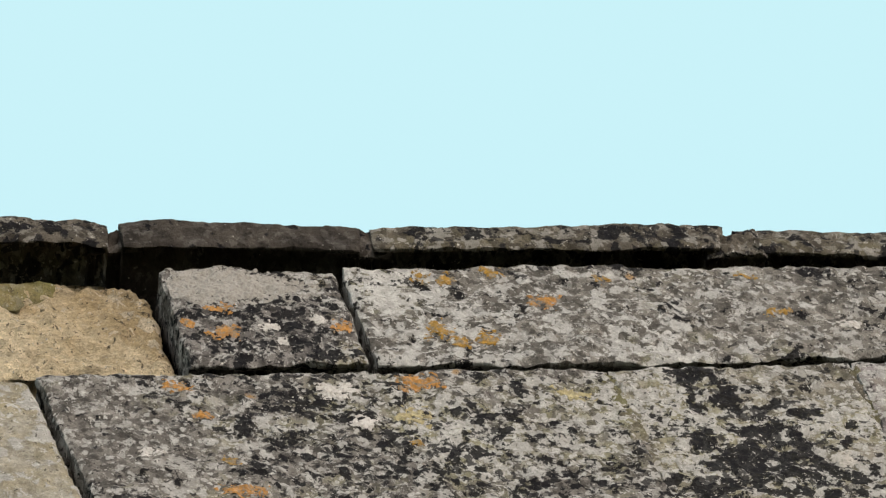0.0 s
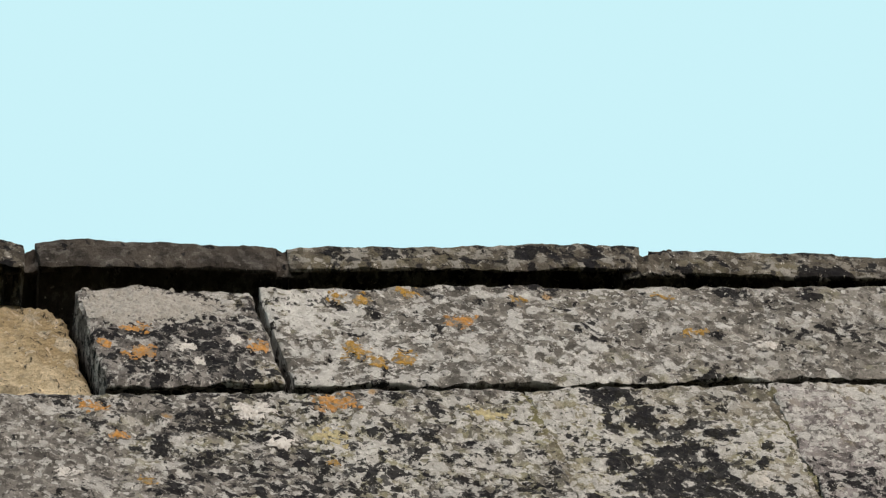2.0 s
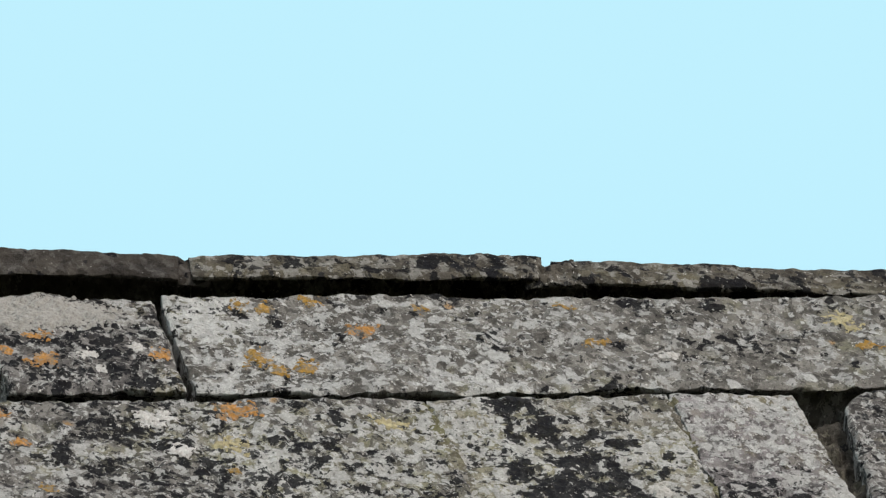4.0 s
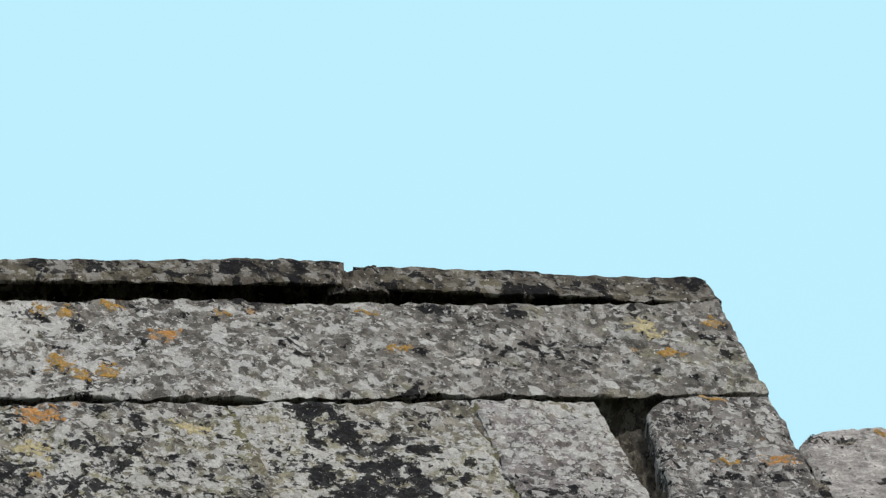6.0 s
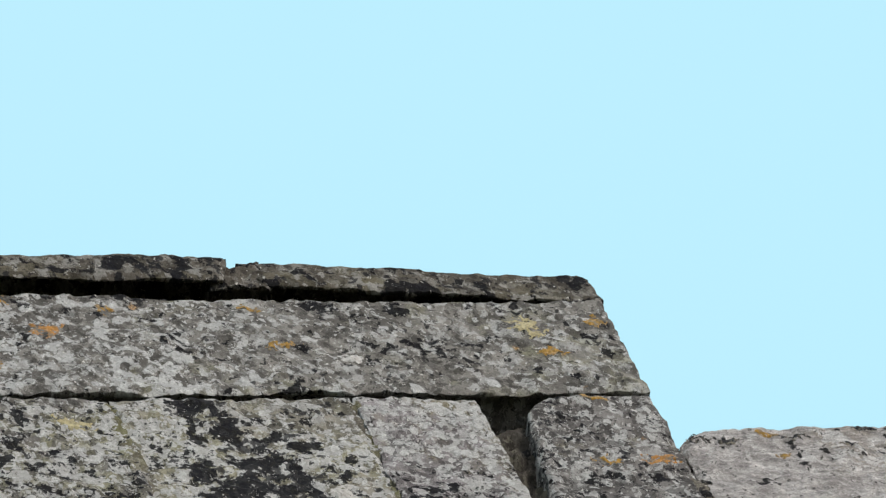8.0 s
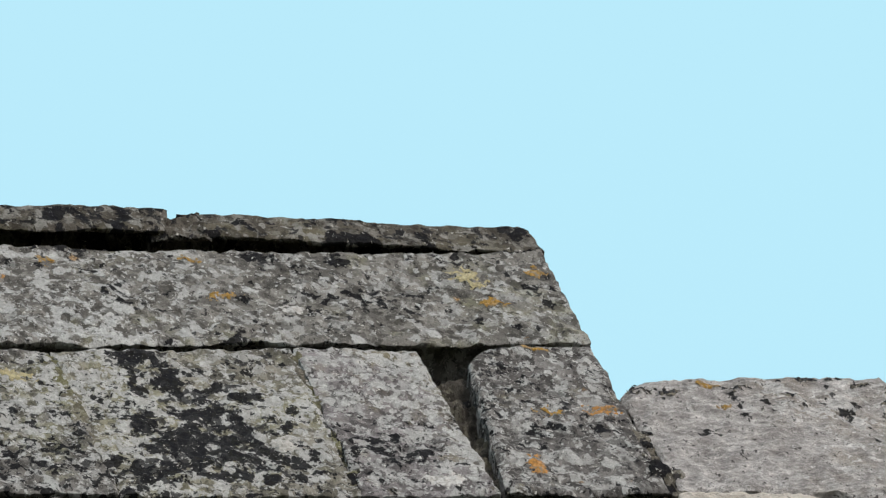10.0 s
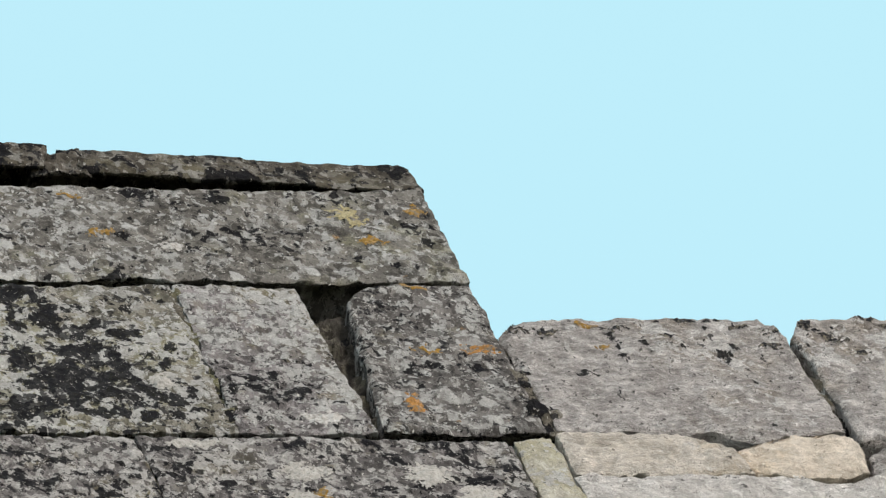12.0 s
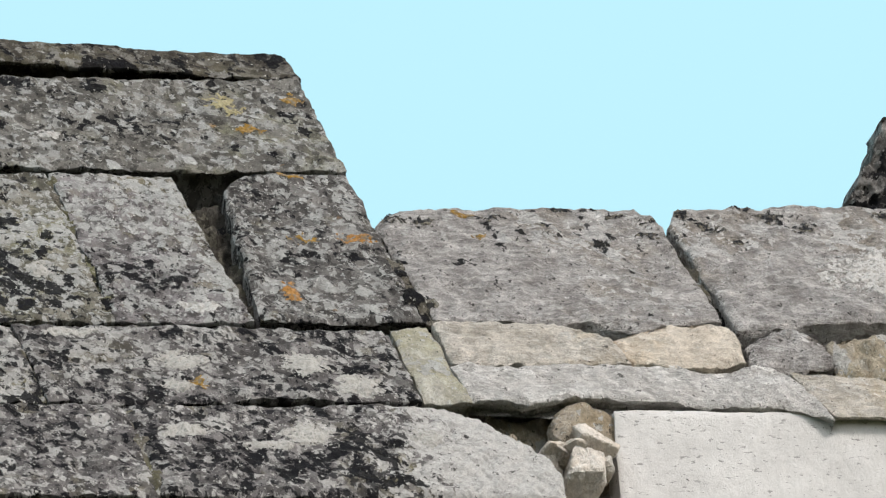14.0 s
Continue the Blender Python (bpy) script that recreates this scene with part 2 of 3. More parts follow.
CRUST_DARK = ((-0.65, -0.07, 0.047, 0.115), (-0.63, -0.14, 0.041, 0.115), (-0.61, -0.20, 0.041, 0.115), (-0.50, -0.08, 0.041, 0.115), (-0.53, -0.18, 0.047, 0.115), (-0.59, -0.27, 0.068, 0.115), (-0.59, -0.39, 0.108, 0.115), (-0.65, -0.42, 0.068, 0.115), (-0.70, -0.30, 0.054, 0.115), (-0.56, -0.47, 0.081, 0.115), (-0.70, -0.46, 0.054, 0.115), (-0.74, -0.12, .05, -0.08), (-0.76, -0.34, .06, -0.08), (-0.55, -0.04, .04, -0.08), (-0.46, -0.15, .05, -0.08), (-0.65, -0.27, .03, -0.08))
CRUST_PALE = ((-1.00, 0.29, .025, 0.1), (-0.93, 0.25, .025, 0.1), (-0.94, 0.11, .015, 0.1), (-0.64, 0.13, .03, 0.1), (-0.42, 0.30, .04, 0.1), (-0.30, 0.29, .025, 0.1), (-0.24, 0.15, .075, 0.12), (-0.15, 0.07, .02, 0.1), (-0.04, 0.19, .02, 0.1), (-0.82, 0.28, .07, -0.05), (-0.71, 0.09, .08, -0.05), (-0.43, 0.07, .06, -0.05))
CRUST_LOW = ((-0.53, -0.64, .03, 0.075), (-0.58, -0.69, .03, 0.075), (-0.50, -0.72, .05, 0.075), (-0.43, -0.77, .05, 0.075), (-0.35, -0.61, .03, 0.075), (-0.26, -0.60, .04, 0.075), (-0.23, -0.65, .03, 0.075), (-0.17, -0.58, .03, 0.075), (-0.15, -0.62, .04, 0.075), (-0.16, -0.72, .05, 0.075), (-0.09, -0.68, .035, 0.075), (-0.10, -0.77, .025, 0.075), (-0.21, -0.70, .05, -0.07), (-0.15, -0.77, .05, -0.07), (-0.49, -0.58, .03, -0.07))
CRUST_FOOT = ((-0.56, -0.89, .04, 0.05), (-0.62, -0.93, .03, 0.05), (-0.35, -0.85, .04, 0.05), (-0.24, -0.86, .04, 0.05), (-0.20, -0.88, .03, 0.05), (-0.20, -0.96, .03, 0.05), (-0.14, -0.95, .03, 0.05), (-0.37, -0.99, .04, 0.05), (-0.21, -1.04, .03, 0.05), (-0.04, -0.94, .10, -0.12), (-0.26, -0.94, .05, -0.12), (0.02, -1.05, .12, -0.12))
GREY = stone("grey_limestone", (0.111, 0.103, 0.098), (0.214, 0.201, 0.191), dark=0.570, pale=0.565, dots=0.15, zones=CRUST_TOP, blotch=50)
GREY_LONG = stone("grey_limestone_long_slab", (0.111, 0.103, 0.095), (0.214, 0.202, 0.188), dark=0.562, pale=0.550, tint=0.59, tint_col=(0.24, 0.23, 0.15), dots=0.15, zones=CRUST_LONG, blotch=42)
GREY_DARK = stone("grey_limestone_black_crust", (0.149, 0.139, 0.115), (0.254, 0.237, 0.202), dark=0.556, pale=0.535, tint=0.585, tint_col=(0.25, 0.236, 0.155), blotch=40, zones=CRUST_DARK)
GREY_PALE = stone("pale_lichened_limestone", (0.114, 0.107, 0.097), (0.224, 0.212, 0.194), dark=0.612, pale=0.506, tint=0.60, tint_col=(0.22, 0.212, 0.14), dots=0.14, contrast=0.95, blotch=36, discs=0.28, pale_col=(0.375, 0.374, 0.362), fade=(-0.72, -0.30, 0.12), zones=CRUST_PALE)
GREY_MID = stone("mottled_limestone", (0.146, 0.134, 0.132), (0.247, 0.227, 0.227), dark=0.625, pale=0.545, tint=0.62, blotch=46)
GREY_LOW = stone("blue_grey_limestone_black_crust", (0.122, 0.113, 0.110), (0.213, 0.197, 0.193), dark=0.562, pale=0.555, tint=0.63, blotch=38, zones=CRUST_LOW, pale_col=(0.345, 0.334, 0.318))
GREY_FOOT = stone("blue_grey_limestone_worn_end", (0.114, 0.105, 0.103), (0.204, 0.189, 0.186), dark=0.560, pale=0.585, tint=0.63, blotch=42, zones=CRUST_FOOT, fade=(-0.17, 0.02, -0.32), patch=0.85, pale_col=(0.40, 0.385, 0.367))
CAP = stone("brown_cap_stone", (0.060, 0.053, 0.044), (0.125, 0.112, 0.094), dark=0.565, pale=0.60, tint=0.62, tint_col=(0.125, 0.112, 0.075), discs=0.20, flecks=0.65, patch=0.8, pale_col=(0.205, 0.197, 0.18), zones=((-0.08, 0.42, 0.24, 0.05), (-0.66, 0.40, 0.16, 0.03)))
CAP_DARK = stone("dark_cap_stone", (0.033, 0.029, 0.026), (0.066, 0.058, 0.050), dark=0.60, pale=0.69, tint=0.75, discs=0.10, flecks=0.69, patch=0.35, pale_col=(0.16, 0.15, 0.14))
YELLOW = stone("yellow_limestone", (0.62, 0.51, 0.345), (0.78, 0.66, 0.465), discs=0, bump=1.5, dark=0.8, pale=0.62, tint=0.545, pale_col=(0.58, 0.50, 0.38), tint_col=(0.43, 0.32, 0.18), specks=0.58, contrast=0.9, patch=0.35, strata=0.22)
BUFF = stone("worn_buff_limestone", (0.335, 0.311, 0.296), (0.49, 0.462, 0.444), dark=0.69, pale=0.59, tint=0.615, pale_col=(0.52, 0.502, 0.486), tint_col=(0.26, 0.22, 0.175), specks=0.595, contrast=1.15, discs=0.15, strata=0.42, patch=0.2)
SAND = stone("sandy_cream_limestone", (0.50, 0.435, 0.36), (0.63, 0.565, 0.485), dark=0.9, pale=0.62, tint=0.58, discs=0, pale_col=(0.63, 0.575, 0.50), tint_col=(0.50, 0.38, 0.26), specks=0.635, contrast=0.8, patch=0.25, strata=0.16)
CREAM = stone("cream_limestone", (0.46, 0.415, 0.357), (0.58, 0.535, 0.478), discs=0.15, strata=0.28, dark=0.85, pale=0.58, tint=0.58, pale_col=(0.55, 0.525, 0.49), tint_col=(0.43, 0.34, 0.22), specks=0.615, contrast=0.9, patch=0.25)
WHITE = stone("white_dressed_limestone", (0.545, 0.528, 0.515), (0.61, 0.592, 0.578), dark=0.95, pale=0.72, tint=0.75, pale_col=(0.62, 0.605, 0.592), tint_col=(0.50, 0.46, 0.42), discs=0, specks=0.655, flecks=0.9, contrast=0.10, bump=0.4, patch=0.15, ticks=0.62)
TAN = stone("tan_limestone", (0.29, 0.247, 0.185), (0.41, 0.36, 0.28), dark=0.70, pale=0.60, tint=0.6, tint_col=(0.26, 0.20, 0.11), specks=0.61, contrast=0.9, patch=0.4)
GREY_TAN = stone("grey_tan_limestone", (0.26, 0.242, 0.198), (0.37, 0.348, 0.292), dark=0.68, pale=0.57, tint=0.58, tint_col=(0.28, 0.24, 0.15), specks=0.60, contrast=0.9, patch=0.4, strata=0.15)
MOSSY = stone("mossy_limestone", (0.18, 0.15, 0.08), (0.28, 0.235, 0.125), discs=0, dark=0.64, pale=0.75, tint=0.54, tint_col=(0.13, 0.125, 0.045), specks=0.58, contrast=0.9, patch=0.4)
LEDGE = stone("pale_ledge_limestone", (0.46, 0.436, 0.412), (0.575, 0.55, 0.525), discs=0.1, strata=0.26, dark=0.78, pale=0.57, tint=0.65, pale_col=(0.60, 0.58, 0.555), tint_col=(0.40, 0.34, 0.27), specks=0.605, contrast=0.95, patch=0.25)
STUB = stone("greenish_limestone", (0.37, 0.350, 0.303), (0.50, 0.478, 0.424), dark=0.72, pale=0.58, tint=0.55, tint_col=(0.29, 0.27, 0.17), specks=0.61, contrast=0.95, patch=0.25)
MORTAR = stone("old_mortar", (0.10, 0.09, 0.072), (0.20, 0.18, 0.148), dark=0.58, pale=0.60, tint=0.565, tint_col=(0.13, 0.125, 0.06), patch=0.5)
# rubble coloured darker than its stone, adding shade inside slots and gaps
RUBBLE = stone("rubble_core_slot_shade", (0.055, 0.050, 0.043), (0.11, 0.100, 0.086), dark=0.58, pale=0.66, pale_col=(0.16, 0.15, 0.115), discs=0, flecks=0.72, patch=0.8)
ROUGH = stone("dark_rough_stone", (0.09, 0.085, 0.081), (0.19, 0.181, 0.172), dark=0.585, pale=0.58, tint=0.7, patch=0.6, pale_col=(0.30, 0.29, 0.275))
LUMP = stone("fresh_broken_limestone", (0.60, 0.53, 0.455), (0.70, 0.64, 0.575), discs=0, dark=0.9, pale=0.58, tint=0.60, pale_col=(0.66, 0.62, 0.57), tint_col=(0.47, 0.38, 0.28), specks=0.66, contrast=0.6, patch=0.2)
TAN_LUMP = stone("rough_tan_limestone", (0.36, 0.315, 0.262), (0.48, 0.432, 0.375), discs=0, dark=0.75, pale=0.60, tint=0.58, tint_col=(0.33, 0.26, 0.17), specks=0.60, contrast=0.8, patch=0.3)
ORANGE = crust("orange_lichen", (0.38, 0.19, 0.055), (0.29, 0.155, 0.065))
OCHRE = crust("ochre_lichen", (0.32, 0.185, 0.042), (0.23, 0.15, 0.06))
CHALKY = crust("chalky_white_lichen", (0.50, 0.485, 0.465), (0.42, 0.405, 0.385), 0.3)
FILM = crust("thin_grey_crust", (0.30, 0.288, 0.268), (0.26, 0.25, 0.232), 0.25)
STRAW = crust("straw_lichen", (0.40, 0.36, 0.22), (0.32, 0.27, 0.14), 0.5)
PALE = crust("pale_grey_lichen", (0.42, 0.405, 0.375), (0.37, 0.355, 0.33), 0.12)
BLACK = crust("black_lichen", (0.02, 0.02, 0.022), (0.035, 0.035, 0.038))


def grass_material():
    k = Nodes("rough_grass")
    p, rnd = k.place()
    col = k.mix(k.noise(p, 0.6, 6), (0.045, 0.06, 0.02), (0.09, 0.095, 0.04))
    return k.finish(k.mix(k.step(k.noise(p, 14, 5), 0.4, 0.7, 0, 0.6), col, (0.10, 0.085, 0.05)), k.noise(p, 30, 5), 0.95, 1.0, 0.05)


GRASS = grass_material()


def upright(y):
    """An upright face that looks to -y, y metres behind the corner."""
    return (CORNER + Vector((0, y, 0)), A, Vector((0, 0, 1)), Vector((0, -1, 0)))


def mesh(name, verts, faces, material, smooth=True):
    me = bpy.data.meshes.new(name)
    me.from_pydata(verts, [], faces)
    me.materials.append(material)
    if smooth:
        me.polygons.foreach_set("use_smooth", [True] * len(me.polygons))
    me.update()
    return me


def part(name, me, parent, at=(0, 0, 0), label=""):
    ob = new(name, me)
    ob.parent = parent
    ob.location = at
    return tagged(ob, label)


def along(line, u):
    """The point at the share u of a polyline's length."""
    lens = [math.dist(p, q) for p, q in zip(line, line[1:])]
    s = u * sum(lens)
    for p, q, l in zip(line, line[1:], lens):
        if s <= l or q is line[-1]:
            f = min(s / l, 1.0) if l else 0.0
            return (p[0] + (q[0] - p[0]) * f, p[1] + (q[1] - p[1]) * f)
        s -= l


def fbm(a, b, seed, scale, octaves=3):
    return noise.fractal(Vector((a * scale + seed * 3.17, b * scale - seed * 1.73, seed * 0.61)), 0.9, 2.1, octaves)


class Slab:
    """A stone whose face lies between an upper and a lower edge (each from its left to its right), with worn, uneven edges."""

    def __init__(self, name, parent, top, bottom, material, n=0.0, n_right=None, thick=0.11, face=FACE, seed=1, wobble=0.004,
                 relief=0.0045, worn=0.006, cell=(0.005, 0.007), rough=1.0, lip=0.018, label="", chips=0.0):
        self.face, self.seed, self.relief, self.worn, self.rough = face, seed, relief, worn, rough
        self.n0, self.n1 = n, n if n_right is None else n_right
        o, ea, eb, en = face
        wide = max(math.dist(top[0], top[-1]), math.dist(bottom[0], bottom[-1]))
        high = max(math.dist(top[0], bottom[0]), math.dist(top[-1], bottom[-1]))
        self.top, self.bottom = top, bottom
        self.a0 = min(p[0] for p in (*top, *bottom))
        self.wide = wide
        nu, nv = max(8, int(wide / cell[0])), max(8, int(high / cell[1]))
        mid = along(top, 0.5), along(bottom, 0.5)
        ca, cb = (mid[0][0] + mid[1][0]) / 2, (mid[0][1] + mid[1][1]) / 2
        self.at = o + ea * ca + eb * cb
        verts, self.rows = [], []
        grid = []
        for j in range(nv + 1):
            v = j / nv
            line = []
            for i in range(nu + 1):
                u = i / nu
                (ta, tb), (ba, bb) = along(top, u), along(bottom, u)
                a, b = ta + (ba - ta) * v, tb + (bb - tb) * v
                du, dv = min(u, 1 - u) * wide, min(v, 1 - v) * high
                # uneven edges, fading inwards
                e = math.exp(-min(du, dv) / 0.03)
                wa, wb = fbm(a, b, seed + 11, 14, 4), fbm(a, b, seed + 23, 14, 4)
                k = math.exp(-dv / 0.03)
                bite = chips * max(0.0, fbm(a, 0.3, seed + 41, 9, 3)) * (-1 if v < 0.5 else 1) * k
                a2, b2 = a + wobble * wa * e, b + wobble * 1.6 * wb * e + bite
                line.append((a2, b2, du, dv, u))
            grid.append(line)
        for line in grid:
            for a, b, du, dv, u in line:
                p = o + ea * a + eb * b + en * self.height(a, b, du, dv) - self.at
                verts.append(p)
        w = nu + 1
        faces = [(j * w + i, (j + 1) * w + i, (j + 1) * w + i + 1, j * w + i + 1) for j in range(nv) for i in range(nu)]
        # the sides go back into the wall in three steps
        rim = [i for i in range(w)] + [j * w + nu for j in range(1, nv + 1)] + [nv * w + i for i in range(nu - 1, -1, -1)] + [j * w for j in range(nv - 1, 0, -1)]
        flat = [q for line in grid for q in line]
        last = rim
        for step, depth in enumerate((0.0, 0.008, 0.02, 0.06, thick)):
            if depth > thick:
                continue
            ring = []
            for r in rim:
                a, b, du, dv, u = flat[r]
                lift = 0.0
                if step == 0:
                    ring.append(len(verts))
                    verts.append(verts[r].copy())
                    continue
                if lip and r >= nv * w and step >= 2:      # hollowed out behind the lower lip
                    lift = lip
                j = 0.004 * fbm(a * 1.3 + depth * 9, b * 1.3, seed + 5, 22, 3) * rough
                q = o + ea * (a + j) + eb * (b + j + lift) + en * (self.base(a) - depth) - self.at
                ring.append(len(verts))
                verts.append(q)
            m = len(rim)
            if step:
                faces += [(last[x], last[(x + 1) % m], ring[(x + 1) % m], ring[x]) for x in range(m)]
            last = ring
        faces.append(tuple(last))
        self.ob = part(name, mesh(name, verts, faces, material), parent, self.at - parent.location, label)

    def base(self, a):
        return self.n0 + (self.n1 - self.n0) * min(max((a - self.a0) / self.wide, 0), 1)

    def height(self, a, b, du=1.0, dv=1.0):
        s, r = self.seed, self.rough
        h = self.base(a) + self.relief * (fbm(a, b, s, 5, 3) + 0.9 * fbm(a, b, s + 3, 24, 3) * r + 0.75 * fbm(a, b, s + 7, 70, 3) * r)
        d = min(du, dv)
        if d < self.worn:
            h -= self.worn * 0.7 * (1 - d / self.worn) ** 2 * (0.6 + 0.6 * abs(fbm(a, b, s + 9, 20, 2)))
        return h

    def inside(self, a, b, margin=0.004):
        """Whether a place lies on the face, clear of its rim."""
        v = (self.top[0][1] - b) / (self.top[0][1] - self.bottom[0][1])
        left = self.top[0][0] + (self.bottom[0][0] - self.top[0][0]) * v
        v = (self.top[-1][1] - b) / (self.top[-1][1] - self.bottom[-1][1])
        right = self.top[-1][0] + (self.bottom[-1][0] - self.top[-1][0]) * v
        hi = np.interp(a, [p[0] for p in self.top], [p[1] for p in self.top])
        lo = np.interp(a, [p[0] for p in self.bottom], [p[1] for p in self.bottom])
        return left + margin < a < right - margin and lo + margin < b < hi - 2 * margin

    def lichen(self, name, a, b, wa, wb, material, seed, fill=0.0, label="", ragged=1.0):
        """A thin irregular crust that follows the face, broken into lobes."""
        o, ea, eb, en = self.face
        na = max(10, int(2.6 * wa / 0.0022))
        nb = max(10, int(2.6 * wb / 0.0030))
        ids, verts, faces, field = {}, [], [], {}
        for j in range(nb + 1):
            for i in range(na + 1):
                x, y = (i / na - 0.5) * 2.6, (j / nb - 0.5) * 2.6
                pa, pb = a + x * wa / 2, b + y * wb / 2
                f = 0.72 - math.hypot(x, y) * 0.9 + ragged * (0.9 * fbm(pa, pb, seed, 55, 4) + 0.9 * fbm(pa, pb, seed + 2, 150, 3)) + fill
                field[i, j] = (f if self.inside(pa, pb) else -1.0, pa, pb)
        for j in range(nb):
            for i in range(na):
                quad = ((i, j), (i + 1, j), (i + 1, j + 1), (i, j + 1))
                if sum(field[q][0] > 0 for q in quad) < 3:
                    continue
                for q in quad:
                    if q not in ids:
                        f, pa, pb = field[q]
                        ids[q] = len(verts)
                        verts.append(o + ea * pa + eb * pb + en * (self.height(pa, pb) + 0.0002 + 0.0012 * min(max(f * 3, 0), 1)) - self.at)
                faces.append(tuple(ids[q] for q in quad))
        if faces:
            part(name, mesh(name, verts, faces, material), self.ob, (0, 0, 0), label)


def prism(name, outline, x0, x1, material, parent=None):
    """A solid between x0 and x1 with an outline in y and z, measured from the corner stone's foot."""
    n = len(outline)
    verts = [Vector((x, y, z)) for x in (x0, x1) for y, z in outline]
    faces = [tuple(range(n))[::-1], tuple(range(n, 2 * n))] + [(i, (i + 1) % n, n + (i + 1) % n, n + i) for i in range(n)]
    me = mesh(name, verts, faces, material, False)
    bm = bmesh.new()
    bm.from_mesh(me)
    bmesh.ops.recalc_face_normals(bm, faces=bm.faces)
    bm.to_mesh(me)
    bm.free()
    ob = new(name, me)
    ob.location = CORNER
    ob.parent = parent
    return ob


def on_slope(b, n=0.0):
    """y and z, from the corner, of a place b metres up the slope and n metres out of it."""
    return (b * math.cos(SLOPE) - n * math.sin(SLOPE), b * math.sin(SLOPE) + n * math.cos(SLOPE))


GROUND_Z = -CORNER.z


# ---- ground ----
def ground():
    c, span = 40, 4000.0
    pts = [math.copysign(abs(i / c) ** 3, i) * span / 2 for i in range(-c, c + 1)]
    w = len(pts)
    verts = [(x + 3, y + 8, 0.10 * fbm(x * 0.05, y * 0.05, 3, 1.0, 3) if math.hypot(x, y) > 14 else 0.0) for y in pts for x in pts]
    faces = [(j * w + i, j * w + i + 1, (j + 1) * w + i + 1, (j + 1) * w + i) for j in range(w - 1) for i in range(w - 1)]
    return tagged(new("ground", mesh("ground", verts, faces, GRASS)), "rough green and brown grass below the ruined wall", "ground", kind="structure")


ground()

# ---- the wall: a high part with a sloping, slab-covered face, a lower broken part beside it ----
END = -1.62                                   # where the slope ends and the wall goes on upright
slope_end = on_slope(END, -0.10)
# the core's dark colour puts shade behind the open joints of the slabs
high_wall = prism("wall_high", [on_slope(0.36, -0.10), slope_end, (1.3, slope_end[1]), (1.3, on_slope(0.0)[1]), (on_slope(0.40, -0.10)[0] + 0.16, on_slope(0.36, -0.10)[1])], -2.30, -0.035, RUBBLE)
tagged(high_wall, "old limestone wall top with a sloping face of large lichen-covered slabs", "wall", kind="structure")
ledge = on_slope(-0.83)
low_wall = prism("wall_low", [on_slope(-0.20, -0.11), on_slope(-0.80, -0.11), (ledge[0] + 0.20, ledge[1] - 0.02), (ledge[0] + 0.20, slope_end[1]), (1.3, slope_end[1]), (1.3, on_slope(-0.20, -0.11)[1])], -0.033, 1.5, TAN)
tagged(low_wall, "broken lower wall of worn buff and white limestone blocks over rubble", "wall", kind="structure")

base_high = prism("wall_base_high", [(slope_end[0] - 0.06, slope_end[1] - 0.004), (slope_end[0] - 0.06, GROUND_Z), (1.3, GROUND_Z), (1.3, slope_end[1] - 0.004)], -2.30, 0.04, BUFF)
tagged(base_high, "plain limestone wall below the sloping slabs", "wall", kind="structure")
base_low = prism("wall_base_low", [(ledge[0] + 0.035, -1.024), (ledge[0] + 0.035, GROUND_Z), (1.3, GROUND_Z), (1.3, slope_end[1] - 0.004), (ledge[0] + 0.196, slope_end[1] - 0.004), (ledge[0] + 0.196, -1.024)], 0.042, 1.5, BUFF)
tagged(base_low, "plain limestone wall below the dressed blocks", "wall", kind="structure")

# first course under the cap
Slab("slab", high_wall, [(-2.3, 0.36), (-1.606, 0.378), (-1.523, 0.392), (-1.451, 0.390), (-1.412, 0.380), (-1.382, 0.356), (-1.371, 0.322)], [(-2.3, 0.05), (-1.651, 0.048), (-1.371, 0.050)], YELLOW, n=-0.035, seed=2, relief=0.008, worn=0.018, wobble=0.010, label="rough yellow sandy block, set back")
Slab("mossy_lump", high_wall, [(-1.66, 0.352), (-1.560, 0.372), (-1.515, 0.392), (-1.492, 0.368)], [(-1.66, 0.290), (-1.560, 0.285), (-1.498, 0.335)], MOSSY, n=-0.026, seed=71, relief=0.010, worn=0.018, wobble=0.008, label="mossy brown-green lump of stone")
s2 = Slab("slab", high_wall, [(-1.355, 0.334), (-1.300, 0.342), (-1.226, 0.348), (-1.106, 0.336)], [(-1.362, -0.016), (-1.112, -0.022)], GREY, n=0.004, seed=3, worn=0.008, chips=0.03, thick=0.10)
s3 = Slab("slab", high_wall, [(-1.092, 0.345), (-0.504, 0.330), (-0.174, 0.330), (0.014, 0.352)], [(-1.099, -0.018), (-0.85, -0.026), (-0.45, -0.008), (0.007, -0.004)], GREY_PALE, n=0.003, seed=4, chips=0.012)
# second course
Slab("slab", high_wall, [(-2.3, -0.06), (-1.597, -0.050)], [(-2.3, -0.545), (-1.575, -0.545)], GREY_TAN, n=-0.006, seed=5, worn=0.008)
s5 = Slab("slab", high_wall, [(-1.582, -0.046), (-0.780, -0.036)], [(-1.562, -0.545), (-0.779, -0.548)], GREY_LONG, n=0.0, seed=6, worn=0.006)
s6 = Slab("slab", high_wall, [(-0.777, -0.038), (-0.433, -0.026)], [(-0.775, -0.552), (-0.443, -0.550)], GREY_DARK, n=-0.002, seed=7, worn=0.004)
s7 = Slab("slab", high_wall, [(-0.430, -0.032), (-0.254, -0.030)], [(-0.440, -0.552), (-0.248, -0.546)], GREY_MID, n=0.001, seed=8, worn=0.004)
